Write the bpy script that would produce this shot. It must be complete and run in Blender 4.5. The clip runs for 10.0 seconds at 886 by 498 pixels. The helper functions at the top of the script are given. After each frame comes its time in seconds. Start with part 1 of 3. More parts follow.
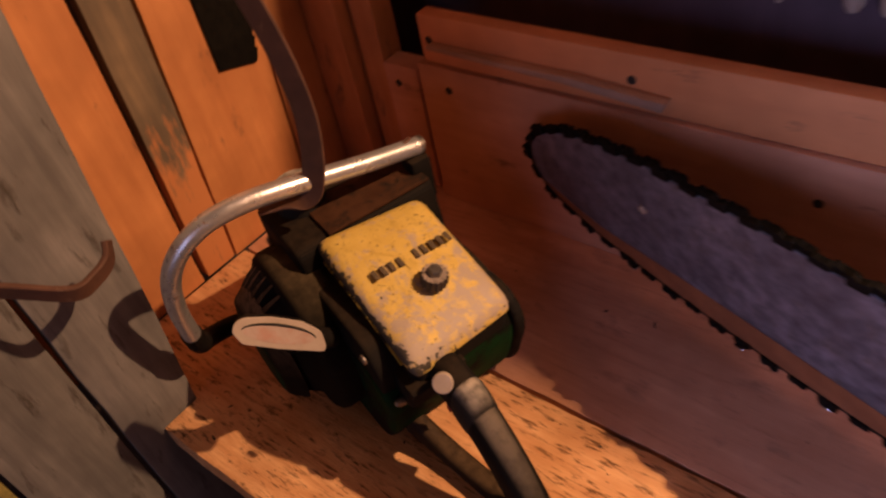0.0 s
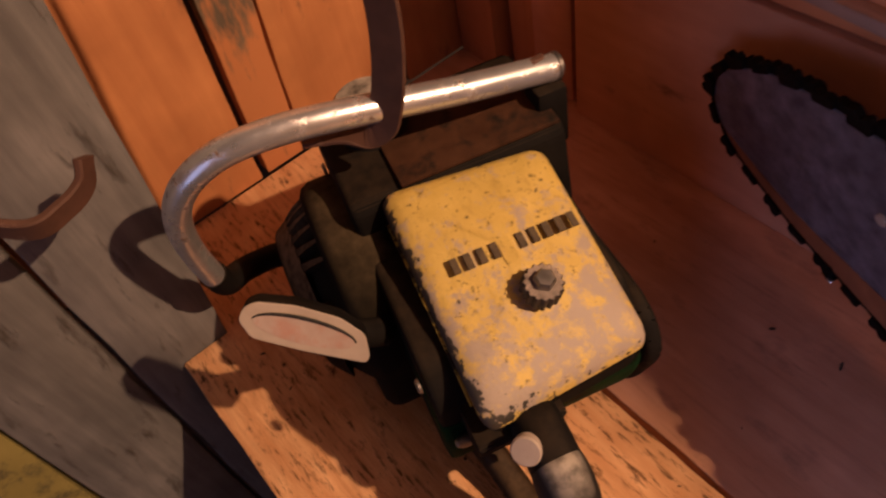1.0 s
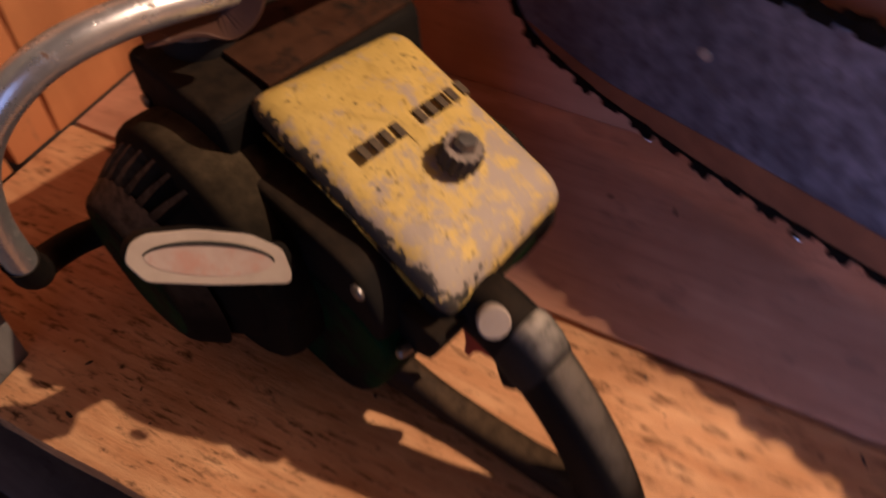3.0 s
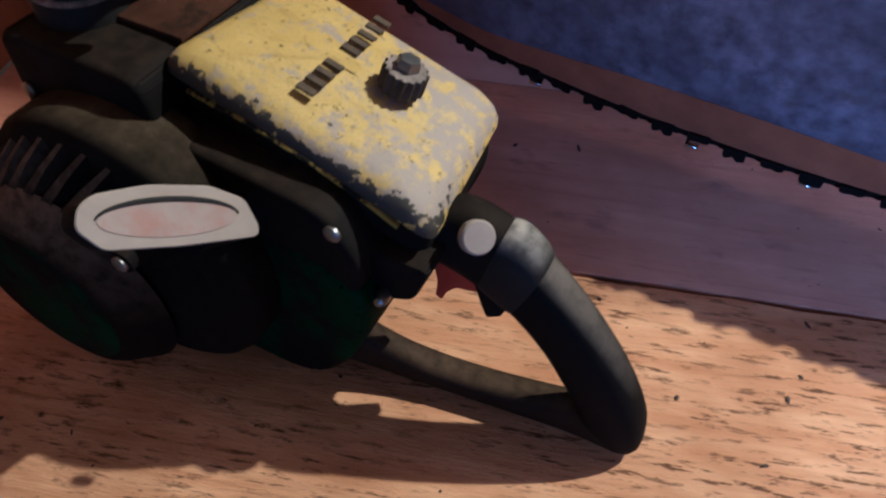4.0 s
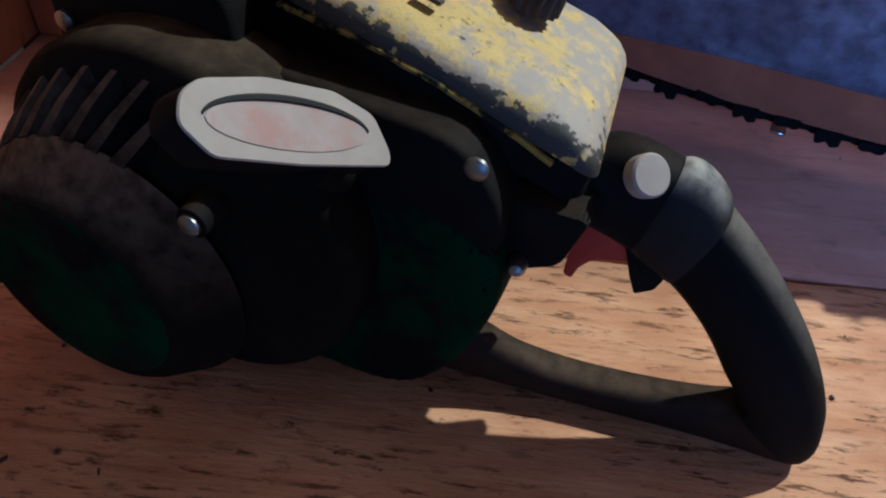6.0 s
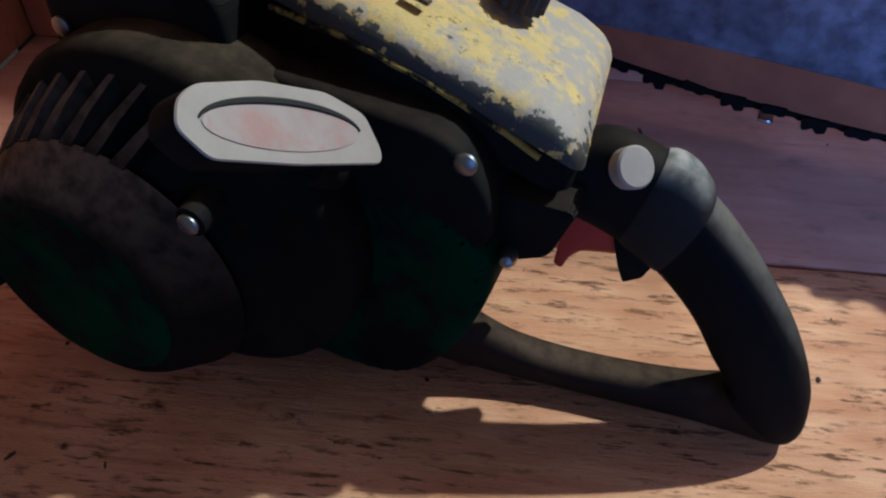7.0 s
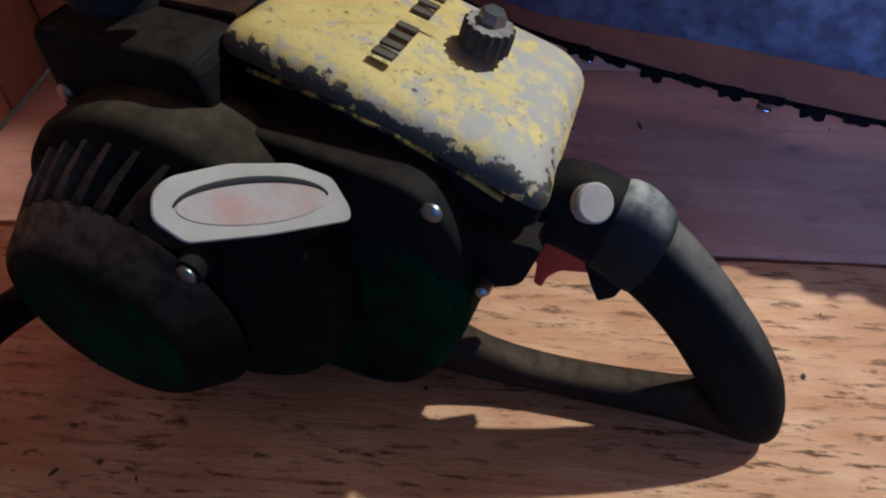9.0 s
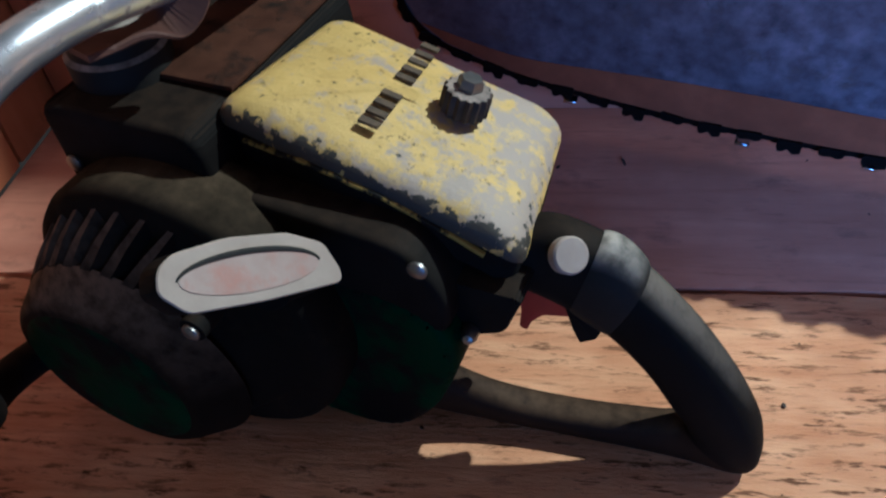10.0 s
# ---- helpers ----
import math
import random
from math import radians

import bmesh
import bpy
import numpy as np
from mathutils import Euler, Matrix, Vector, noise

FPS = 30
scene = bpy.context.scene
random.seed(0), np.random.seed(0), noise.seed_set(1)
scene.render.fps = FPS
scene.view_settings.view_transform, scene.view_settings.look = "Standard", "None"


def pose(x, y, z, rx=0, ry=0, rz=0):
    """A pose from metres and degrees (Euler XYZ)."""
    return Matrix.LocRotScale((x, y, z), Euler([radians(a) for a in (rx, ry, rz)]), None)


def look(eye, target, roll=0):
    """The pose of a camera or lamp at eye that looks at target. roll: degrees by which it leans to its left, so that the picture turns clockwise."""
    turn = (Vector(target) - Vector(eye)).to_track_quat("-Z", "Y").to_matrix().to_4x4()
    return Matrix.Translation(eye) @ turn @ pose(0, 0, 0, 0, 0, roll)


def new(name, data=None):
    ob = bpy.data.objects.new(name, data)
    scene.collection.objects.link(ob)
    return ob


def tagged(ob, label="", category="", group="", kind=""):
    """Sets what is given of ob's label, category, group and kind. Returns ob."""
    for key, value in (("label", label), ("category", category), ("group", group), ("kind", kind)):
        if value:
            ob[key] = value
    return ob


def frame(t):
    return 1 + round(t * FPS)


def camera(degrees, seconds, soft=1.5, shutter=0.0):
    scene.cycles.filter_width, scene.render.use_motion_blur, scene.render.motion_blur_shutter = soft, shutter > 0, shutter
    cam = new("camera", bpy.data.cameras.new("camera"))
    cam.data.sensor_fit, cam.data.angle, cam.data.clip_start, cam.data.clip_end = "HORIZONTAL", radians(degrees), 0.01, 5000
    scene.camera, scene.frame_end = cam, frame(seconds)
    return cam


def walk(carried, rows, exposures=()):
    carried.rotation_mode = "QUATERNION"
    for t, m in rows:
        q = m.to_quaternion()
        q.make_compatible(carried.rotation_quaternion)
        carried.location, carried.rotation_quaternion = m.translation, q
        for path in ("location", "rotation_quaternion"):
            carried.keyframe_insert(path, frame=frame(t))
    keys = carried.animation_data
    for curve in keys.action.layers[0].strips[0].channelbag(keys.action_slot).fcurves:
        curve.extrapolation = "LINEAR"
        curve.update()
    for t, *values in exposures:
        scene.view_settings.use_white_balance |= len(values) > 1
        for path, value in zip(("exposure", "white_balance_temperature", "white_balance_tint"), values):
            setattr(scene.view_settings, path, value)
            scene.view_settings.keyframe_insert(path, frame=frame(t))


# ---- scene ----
cam = camera(62.8, 10.0, soft=2.1, shutter=0.5)
PATH = [
    (0, (0.415, -0.401, 0.719), (-0.658, 0.622, -0.624), -13.0),
    (0.5, (0.304, -0.307, 0.64), (-0.815, 0.527, -0.792), -12.0),
    (1, (0.242, -0.234, 0.614), (-0.864, 0.362, -0.942), -14.7),
    (1.5, (0.22, -0.228, 0.595), (-0.826, 0.297, -1.026), -13.6),
    (2, (0.207, -0.221, 0.581), (-0.776, 0.24, -1.099), -14.3),
    (2.5, (0.211, -0.245, 0.556), (-0.738, 0.439, -1.067), -9.0),
    (3, (0.162, -0.345, 0.539), (-0.364, 0.741, -1.056), 0.3),
    (3.2, (0.166, -0.39, 0.539), (-0.252, 0.763, -1.041), -1.5),
    (4.5, (0.056, -0.405, 0.419), (0.003, 0.943, -1.057), 7.2),
    (5, (0.03, -0.401, 0.376), (0.008, 1.001, -1.05), 7.4),
    (5.5, (0.016, -0.4, 0.369), (-0.06, 1.056, -1.001), 4.6),
    (7, (0.019, -0.407, 0.377), (-0.049, 1.032, -1.01), 3.2),
    (7.5, (0.033, -0.411, 0.387), (-0.068, 1.003, -1.025), 1.0),
    (8, (0.031, -0.41, 0.391), (-0.051, 0.995, -1.03), 1.5),
    (8.5, (0.047, -0.412, 0.413), (-0.114, 0.972, -1.022), -1.4),
    (9, (0.052, -0.396, 0.423), (-0.13, 0.953, -1.042), -2.8),
    (9.5, (0.057, -0.393, 0.43), (-0.152, 0.961, -1.028), -4.1),
    (10, (0.063, -0.398, 0.453), (-0.132, 0.986, -0.978), -4.7),
]
walk(cam, [(t, look(eye, target, roll)) for t, eye, target, roll in PATH],
     [(0.0, 0.10, 5450, 8), (0.5, 0.11, 5100, 6), (2.0, 0.10, 4950, 4), (2.5, 0.06, 4900, 3), (3.0, 0.09, 4230, -3), (3.2, 0.12, 4050, -5), (4.3, 0.38, 2890, -18), (10.0, 0.38, 2820, -20)])

# ---- light ----
world = bpy.data.worlds.new("world")
scene.world = world
world.use_nodes = True
world.node_tree.nodes["Background"].inputs[0].default_value = (0.03, 0.035, 0.06, 1)
world.node_tree.nodes["Background"].inputs[1].default_value = 0.25


def bulb(name, at, power, colour, size):
    data = bpy.data.lights.new(name, "POINT")
    data.energy, data.color, data.shadow_soft_size = power, colour, size
    ob = new(name, data)
    ob.location = at
    return ob


def panel(name, at, target, power, colour, sx, sy):
    data = bpy.data.lights.new(name, "AREA")
    data.shape, data.size, data.size_y = "RECTANGLE", sx, sy
    data.energy, data.color = power, colour
    ob = new(name, data)
    ob.matrix_world = look(at, target)
    return ob


bulb("lamp_bulb", (1.38, 0.60, 1.74), 262, (1.0, 0.50, 0.22), 0.02)
# added soft bluish fill from the front; there is no doorway
panel("front_fill_light", (0.55, -2.90, 0.25), (0.30, 0.10, 0.15), 5.5, (0.80, 0.72, 1.0), 1.0, 1.9)
# added narrow bluish beam aimed at the guide bar; there is no window
bar_beam = panel("bar_beam_light", (0.80, -1.00, 0.52), (0.56, 0.09, 0.20), 0.54, (0.80, 0.68, 1.0), 0.5, 0.5)
bar_beam.data.spread = radians(42)


# ---- materials ----
def material(name, dark, light, scale=(30, 30, 30), rough=(0.6, 0.85), metal=0.0, bump=0.2, detail=8.0,
             spots=None, spot_scale=40.0, spot_at=0.62, spot_soft=0.04, fine=400.0, spot_metal=None, spot_rough=None, vary=0.0, grain=None, gloss=0.5, worn=None, worn_axis=0, dusty=None, grain_cut=(0.54, 0.72), grain_dark=0.35, rim=0.0, lit_dust_from=0.68, lit_dust_patch=(0.25, 0.6)):
    """Two tones mixed by stretched noise, a second colour in patches, fine relief."""
    m = bpy.data.materials.new(name)
    m.use_nodes = True
    nt = m.node_tree
    n, l = nt.nodes, nt.links
    b = n["Principled BSDF"]
    tc = n.new("ShaderNodeTexCoord")

    def mapped(s):
        mp = n.new("ShaderNodeMapping")
        mp.inputs["Scale"].default_value = s
        l.new(tc.outputs["Object"], mp.inputs["Vector"])
        return mp.outputs[0]

    def tex(vec, sc, det, rg=0.6):
        t = n.new("ShaderNodeTexNoise")
        t.inputs["Scale"].default_value, t.inputs["Detail"].default_value, t.inputs["Roughness"].default_value = sc, det, rg
        l.new(vec, t.inputs["Vector"])
        return t.outputs["Fac"]

    def ramp(fac, a, c):
        r = n.new("ShaderNodeMapRange")
        r.inputs["From Min"].default_value, r.inputs["From Max"].default_value = a, c
        l.new(fac, r.inputs["Value"])
        return r.outputs[0]

    def mix(fac, a, c):
        x = n.new("ShaderNodeMix")
        x.data_type = "RGBA"
        l.new(fac, x.inputs[0])
        for sock, v in ((x.inputs[6], a), (x.inputs[7], c)):
            if isinstance(v, tuple):
                sock.default_value = (*v, 1)
            else:
                l.new(v, sock)
        return x.outputs[2]

    b.inputs["Specular IOR Level"].default_value = gloss
    base = tex(mapped(scale), 1.0, detail)
    col = mix(ramp(base, 0.3, 0.7), dark, light)
    big = tex(mapped((9, 9, 9)), 1.0, 3.0)
    col = mix(ramp(big, 0.25, 0.85), col, tuple(0.72 * v for v in dark))
    height = base
    if grain:
        g = tex(mapped(grain), 1.0, 10.0, 0.7)
        rough_patch = ramp(tex(mapped((7, 16, 16)), 1.0, 4.0), 0.38, 0.55)
        both = n.new("ShaderNodeMath")
        both.operation = "MULTIPLY"
        l.new(ramp(g, *grain_cut), both.inputs[0])
        l.new(rough_patch, both.inputs[1])
        col = mix(both.outputs[0], col, tuple(grain_dark * v for v in dark))
        streak = tex(mapped((grain[0] * 0.3, grain[1] * 0.8, grain[2] * 0.8)), 1.0, 6.0, 0.6)
        col = mix(ramp(streak, 0.56, 0.9), col, tuple(0.6 * v for v in dark))
        height = g
    rr = n.new("ShaderNodeMapRange")
    rr.inputs["To Min"].default_value, rr.inputs["To Max"].default_value = rough
    l.new(tex(mapped((60, 60, 60)), 1.0, 6.0), rr.inputs["Value"])
    rough_out, metal_out = rr.outputs[0], None
    if spots:
        field = tex(mapped(spot_scale if isinstance(spot_scale, tuple) else (spot_scale,) * 3), 1.0, 10.0, 0.68)
        if worn:
            # shifts the spots from one end to the other: rubbed-off paint, stain, plank tone
            sep = n.new("ShaderNodeSeparateXYZ")
            l.new(tc.outputs["Object"], sep.inputs[0])
            wear = n.new("ShaderNodeMapRange")
            wear.inputs["From Min"].default_value, wear.inputs["From Max"].default_value = worn[0], worn[1]
            wear.inputs["To Min"].default_value, wear.inputs["To Max"].default_value = worn[2], worn[3]
            l.new(sep.outputs[worn_axis], wear.inputs["Value"])
            add = n.new("ShaderNodeMath")
            l.new(field, add.inputs[0])
            l.new(wear.outputs[0], add.inputs[1])
            field = add.outputs[0]
        if rim:
            # paint rubbed off along the edges
            at = n.new("ShaderNodeAttribute")
            at.attribute_name = "rim"
            edge = n.new("ShaderNodeMath")
            edge.operation = "MULTIPLY_ADD"
            edge.inputs[1].default_value = rim
            l.new(at.outputs["Fac"], edge.inputs[0])
            l.new(field, edge.inputs[2])
            field = edge.outputs[0]
        s = ramp(field, spot_at, spot_at + spot_soft)
        col = mix(s, col, spots)
        if spot_metal is not None:
            mm = n.new("ShaderNodeMapRange")
            mm.inputs["To Min"].default_value, mm.inputs["To Max"].default_value = metal, spot_metal
            l.new(s, mm.inputs["Value"])
            metal_out = mm.outputs[0]
        if rim:
            # bare dark metal where the lip has lost paint, plus shade painted on its near side
            lip = n.new("ShaderNodeAttribute")
            lip.attribute_name = "lip"
            chip_and_shade = n.new("ShaderNodeMath")
            chip_and_shade.operation = "MULTIPLY_ADD"
            chip_and_shade.inputs[1].default_value = 0.14
            l.new(lip.outputs["Fac"], chip_and_shade.inputs[0])
            l.new(tex(mapped((85, 85, 85)), 1.0, 8.0, 0.65), chip_and_shade.inputs[2])
            col = mix(ramp(chip_and_shade.outputs[0], 0.655, 0.685), col, (0.045, 0.038, 0.028))
        height = s if not grain else height
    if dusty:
        # dust settled on what faces up; on grip and collar it paints the lit top
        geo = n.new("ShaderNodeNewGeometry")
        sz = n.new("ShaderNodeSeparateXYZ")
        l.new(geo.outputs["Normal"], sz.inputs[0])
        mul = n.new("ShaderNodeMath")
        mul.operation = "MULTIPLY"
        l.new(ramp(sz.outputs[2], lit_dust_from, 1.0), mul.inputs[0])
        l.new(ramp(tex(mapped((80, 80, 80)), 1.0, 8.0), *lit_dust_patch), mul.inputs[1])
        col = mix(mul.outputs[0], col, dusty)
    if vary:
        oi = n.new("ShaderNodeObjectInfo")
        hs = n.new("ShaderNodeHueSaturation")
        vr = n.new("ShaderNodeMapRange")
        vr.inputs["To Min"].default_value, vr.inputs["To Max"].default_value = 1 - vary, 1 + vary
        l.new(oi.outputs["Random"], vr.inputs["Value"])
        l.new(vr.outputs[0], hs.inputs["Value"])
        l.new(col, hs.inputs["Color"])
        col = hs.outputs[0]
    l.new(col, b.inputs["Base Color"])
    l.new(rough_out, b.inputs["Roughness"])
    if metal_out:
        l.new(metal_out, b.inputs["Metallic"])
    else:
        b.inputs["Metallic"].default_value = metal
    b1 = n.new("ShaderNodeBump")
    b1.inputs["Strength"].default_value, b1.inputs["Distance"].default_value = bump, 0.002
    l.new(height, b1.inputs["Height"])
    b2 = n.new("ShaderNodeBump")
    b2.inputs["Strength"].default_value, b2.inputs["Distance"].default_value = bump * 0.6, 0.0006
    l.new(tex(mapped((fine,) * 3), 1.0, 4.0), b2.inputs["Height"])
    l.new(b1.outputs[0], b2.inputs["Normal"])
    l.new(b2.outputs[0], b.inputs["Normal"])
    return m


# worn: slightly more dark spots to the left, making up for shade there
M_PLANK = material("rough_sawn_wood", (0.60, 0.29, 0.11), (0.92, 0.58, 0.29), scale=(9, 60, 60), rough=(0.7, 0.9), bump=1.0,
                   grain=(30, 170, 170), grain_cut=(0.535, 0.60), grain_dark=0.24, spots=(0.09, 0.045, 0.024), spot_scale=(34, 85, 85), spot_at=0.595, spot_soft=0.10, gloss=0.2, worn=(-0.22, 0.14, 0.02, 0.0))
M_PLANK_OLD = material("old_bench_wood", (0.55, 0.275, 0.16), (0.74, 0.42, 0.265), scale=(6, 40, 40), rough=(0.6, 0.85), bump=0.3,
                       grain=(20, 150, 150), grain_cut=(0.56, 0.75), grain_dark=0.6,
                       spots=(0.27, 0.15, 0.10), spot_scale=(12, 24, 24), spot_at=0.55, spot_soft=0.2, gloss=0.2)
M_GREY = material("weathered_grey_wood", (0.105, 0.10, 0.10), (0.245, 0.235, 0.23), scale=(60, 60, 6), rough=(0.7, 0.9), bump=0.5,
                  spots=(0.055, 0.046, 0.038), spot_scale=(46, 46, 10), spot_at=0.575, spot_soft=0.10, vary=0.12)
M_WALL = material("pine_wall_wood", (0.43, 0.165, 0.048), (0.58, 0.255, 0.08), scale=(50, 50, 4), rough=(0.55, 0.8), bump=0.25,
                  spots=(0.15, 0.07, 0.035), spot_scale=(30, 30, 10), spot_at=0.60, spot_soft=0.10, vary=0.15)
M_STAIN = material("stained_wall_wood", (0.11, 0.085, 0.06), (0.30, 0.21, 0.12), scale=(45, 45, 5), rough=(0.6, 0.85), bump=0.3,
                   spots=(0.50, 0.20, 0.062), spot_scale=(40, 40, 9), spot_at=0.50, spot_soft=0.14, worn=(0.15, 0.31, 0.25, -0.22), worn_axis=2)
M_BACK = material("back_board_wood", (0.52, 0.26, 0.15), (0.68, 0.37, 0.23), scale=(5, 40, 40), rough=(0.6, 0.85), bump=0.2,
                  spots=(0.20, 0.10, 0.06), spot_scale=(12, 30, 30), spot_at=0.60, spot_soft=0.12)
M_BACK_UP = material("back_rail_wood", (0.66, 0.27, 0.105), (0.80, 0.36, 0.15), scale=(5, 40, 40), rough=(0.55, 0.8), bump=0.2,
                     spots=(0.17, 0.075, 0.035), spot_scale=(9, 40, 40), spot_at=0.60, spot_soft=0.1)
M_LATH = material("pale_split_lath", (0.36, 0.22, 0.15), (0.50, 0.33, 0.24), scale=(10, 90, 90), rough=(0.6, 0.8), bump=0.3, grain=(14, 200, 200))
# the unlit space behind the bench is put into this dark tone
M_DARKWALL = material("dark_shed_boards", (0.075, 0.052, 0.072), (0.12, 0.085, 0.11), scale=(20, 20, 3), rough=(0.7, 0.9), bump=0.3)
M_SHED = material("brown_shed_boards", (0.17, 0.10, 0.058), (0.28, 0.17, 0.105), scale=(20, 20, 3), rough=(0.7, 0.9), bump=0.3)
M_FLOOR = material("shed_floor", (0.06, 0.05, 0.045), (0.12, 0.10, 0.09), scale=(12, 12, 12), rough=(0.7, 0.95), bump=0.3)
M_YELLOW = material("worn_yellow_paint", (0.58, 0.41, 0.07), (0.72, 0.53, 0.12), scale=(60, 60, 60), rough=(0.45, 0.7), bump=0.4, grain=(190, 190, 190), grain_cut=(0.57, 0.66), grain_dark=0.16,
                    spots=(0.36, 0.295, 0.23), spot_scale=68, spot_at=0.52, spot_soft=0.13, worn=(-0.05, 0.08, -0.085, 0.085), rim=0.09)
M_LOWYELLOW = material("flaking_yellow_board", (0.24, 0.20, 0.05), (0.36, 0.30, 0.08), scale=(30, 30, 6), rough=(0.6, 0.8), bump=0.3,
                       spots=(0.05, 0.043, 0.028), spot_scale=22, spot_at=0.50, spot_soft=0.14)
M_LIP = material("flaked_yellow_rim", (0.30, 0.22, 0.03), (0.42, 0.31, 0.05), scale=(60, 60, 60), rough=(0.6, 0.8), bump=0.3, gloss=0.2,
                 spots=(0.012, 0.011, 0.009), spot_scale=55, spot_at=0.46, spot_soft=0.06)
# upward faces much paler than the flanks
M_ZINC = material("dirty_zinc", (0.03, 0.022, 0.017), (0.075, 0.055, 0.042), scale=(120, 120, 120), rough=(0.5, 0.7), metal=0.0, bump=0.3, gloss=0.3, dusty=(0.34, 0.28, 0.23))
M_GREEN = material("dark_green_paint", (0.006, 0.026, 0.009), (0.010, 0.042, 0.013), scale=(30, 30, 30), rough=(0.5, 0.75), bump=0.15,
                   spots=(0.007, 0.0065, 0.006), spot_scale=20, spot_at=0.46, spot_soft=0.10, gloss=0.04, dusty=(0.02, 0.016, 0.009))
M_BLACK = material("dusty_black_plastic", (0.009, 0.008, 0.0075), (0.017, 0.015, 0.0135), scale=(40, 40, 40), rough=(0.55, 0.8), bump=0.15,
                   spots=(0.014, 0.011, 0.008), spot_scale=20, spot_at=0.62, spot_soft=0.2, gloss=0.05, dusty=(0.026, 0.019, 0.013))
M_DUST = material("dusty_housing", (0.008, 0.007, 0.0055), (0.015, 0.0125, 0.0095), scale=(30, 30, 30), rough=(0.7, 0.9), bump=0.3, gloss=0.04, spots=(0.02, 0.014, 0.008), spot_scale=26, spot_at=0.54, spot_soft=0.16, dusty=(0.080, 0.060, 0.034), lit_dust_from=0.62, lit_dust_patch=(0.15, 0.75))
# the lit upper edge of the handle is painted in with the pale top colour
M_RUBBER = material("grey_rubber_grip", (0.006, 0.0055, 0.005), (0.011, 0.010, 0.009), scale=(60, 60, 60), rough=(0.6, 0.8), bump=0.25, gloss=0.08, dusty=(0.25, 0.21, 0.165), lit_dust_from=0.47, lit_dust_patch=(0.0, 0.55))
M_ARM = material("oily_brown_arm", (0.018, 0.011, 0.006), (0.035, 0.021, 0.011), scale=(40, 40, 40), rough=(0.6, 0.8), bump=0.2, gloss=0.12, dusty=(0.075, 0.048, 0.024), lit_dust_from=0.5)
M_BROWN = material("brown_dusty_ribs", (0.005, 0.004, 0.003), (0.012, 0.009, 0.006), scale=(35, 35, 35), rough=(0.7, 0.9), bump=0.25, gloss=0.06, dusty=(0.22, 0.15, 0.085), lit_dust_from=0.02)
# dark base; the pale top colour paints in the light on the collar
M_COLLAR = material("pale_top_rubber", (0.014, 0.0125, 0.011), (0.026, 0.023, 0.020), scale=(60, 60, 60), rough=(0.6, 0.8), bump=0.25, gloss=0.2, dusty=(0.38, 0.34, 0.29), lit_dust_from=0.40)
M_ALU = material("worn_chrome_tube", (0.66, 0.67, 0.71), (0.86, 0.87, 0.90), scale=(80, 80, 80), rough=(0.18, 0.42), metal=0.8, bump=0.2,
                 spots=(0.16, 0.105, 0.075), spot_scale=95, spot_at=0.565, spot_soft=0.09, spot_metal=0.0)
M_STEEL = material("dull_steel", (0.26, 0.245, 0.23), (0.42, 0.40, 0.38), scale=(90, 90, 90), rough=(0.3, 0.5), metal=0.9, bump=0.2)
M_RUST = material("rusty_iron", (0.075, 0.034, 0.021), (0.14, 0.066, 0.042), scale=(40, 40, 40), rough=(0.6, 0.85), metal=0.2, bump=0.35,
                  spots=(0.21, 0.14, 0.11), spot_scale=30, spot_at=0.62, spot_soft=0.1)
M_BROWNTOP = material("dusty_rust_plate", (0.045, 0.020, 0.010), (0.095, 0.045, 0.022), scale=(60, 60, 60), rough=(0.7, 0.9), bump=0.4, gloss=0.1,
                    spots=(0.012, 0.010, 0.008), spot_scale=34, spot_at=0.52, spot_soft=0.14)
M_CREAM = material("worn_cream_plastic", (0.36, 0.295, 0.24), (0.47, 0.40, 0.33), scale=(60, 60, 60), rough=(0.5, 0.7), bump=0.1)
M_LABEL = material("faded_red_label", (0.36, 0.26, 0.215), (0.46, 0.38, 0.33), scale=(70, 70, 70), rough=(0.5, 0.7), bump=0.1,
                   spots=(0.37, 0.20, 0.15), spot_scale=60, spot_at=0.50, spot_soft=0.2)
M_GROOVE = material("dark_groove", (0.01, 0.009, 0.008), (0.02, 0.018, 0.016), bump=0.05)
M_INK = material("faded_black_ink", (0.05, 0.035, 0.02), (0.13, 0.09, 0.04), scale=(150, 150, 150), bump=0.1)
M_DEBRIS = material("dark_crumbs", (0.03, 0.02, 0.013), (0.10, 0.065, 0.04), scale=(90, 90, 90), bump=0.2)
M_RED = material("red_plastic", (0.30, 0.02, 0.015), (0.42, 0.035, 0.025), rough=(0.4, 0.6), bump=0.08)
# part of the blue light on the bar is put into its colour
M_BAR = material("worn_bar_steel", (0.07, 0.071, 0.095), (0.29, 0.29, 0.365), scale=(55, 55, 55), rough=(0.35, 0.65), metal=0.3, bump=0.35,
                 spots=(0.10, 0.095, 0.105), spot_scale=32, spot_at=0.55, spot_soft=0.12)
M_CHAIN = material("oily_chain_steel", (0.005, 0.0045, 0.004), (0.014, 0.012, 0.010), scale=(90, 90, 90), rough=(0.6, 0.8), metal=0.0, bump=0.25, gloss=0.06)
M_RUSTBAND = material("brown_rusted_steel", (0.20, 0.08, 0.035), (0.32, 0.135, 0.06), scale=(30, 30, 30), rough=(0.7, 0.9), bump=0.3, gloss=0.2)
M_BRIGHT = material("bright_cutter_edge", (0.75, 0.75, 0.78), (0.88, 0.88, 0.9), rough=(0.15, 0.3), metal=1.0, bump=0.05)


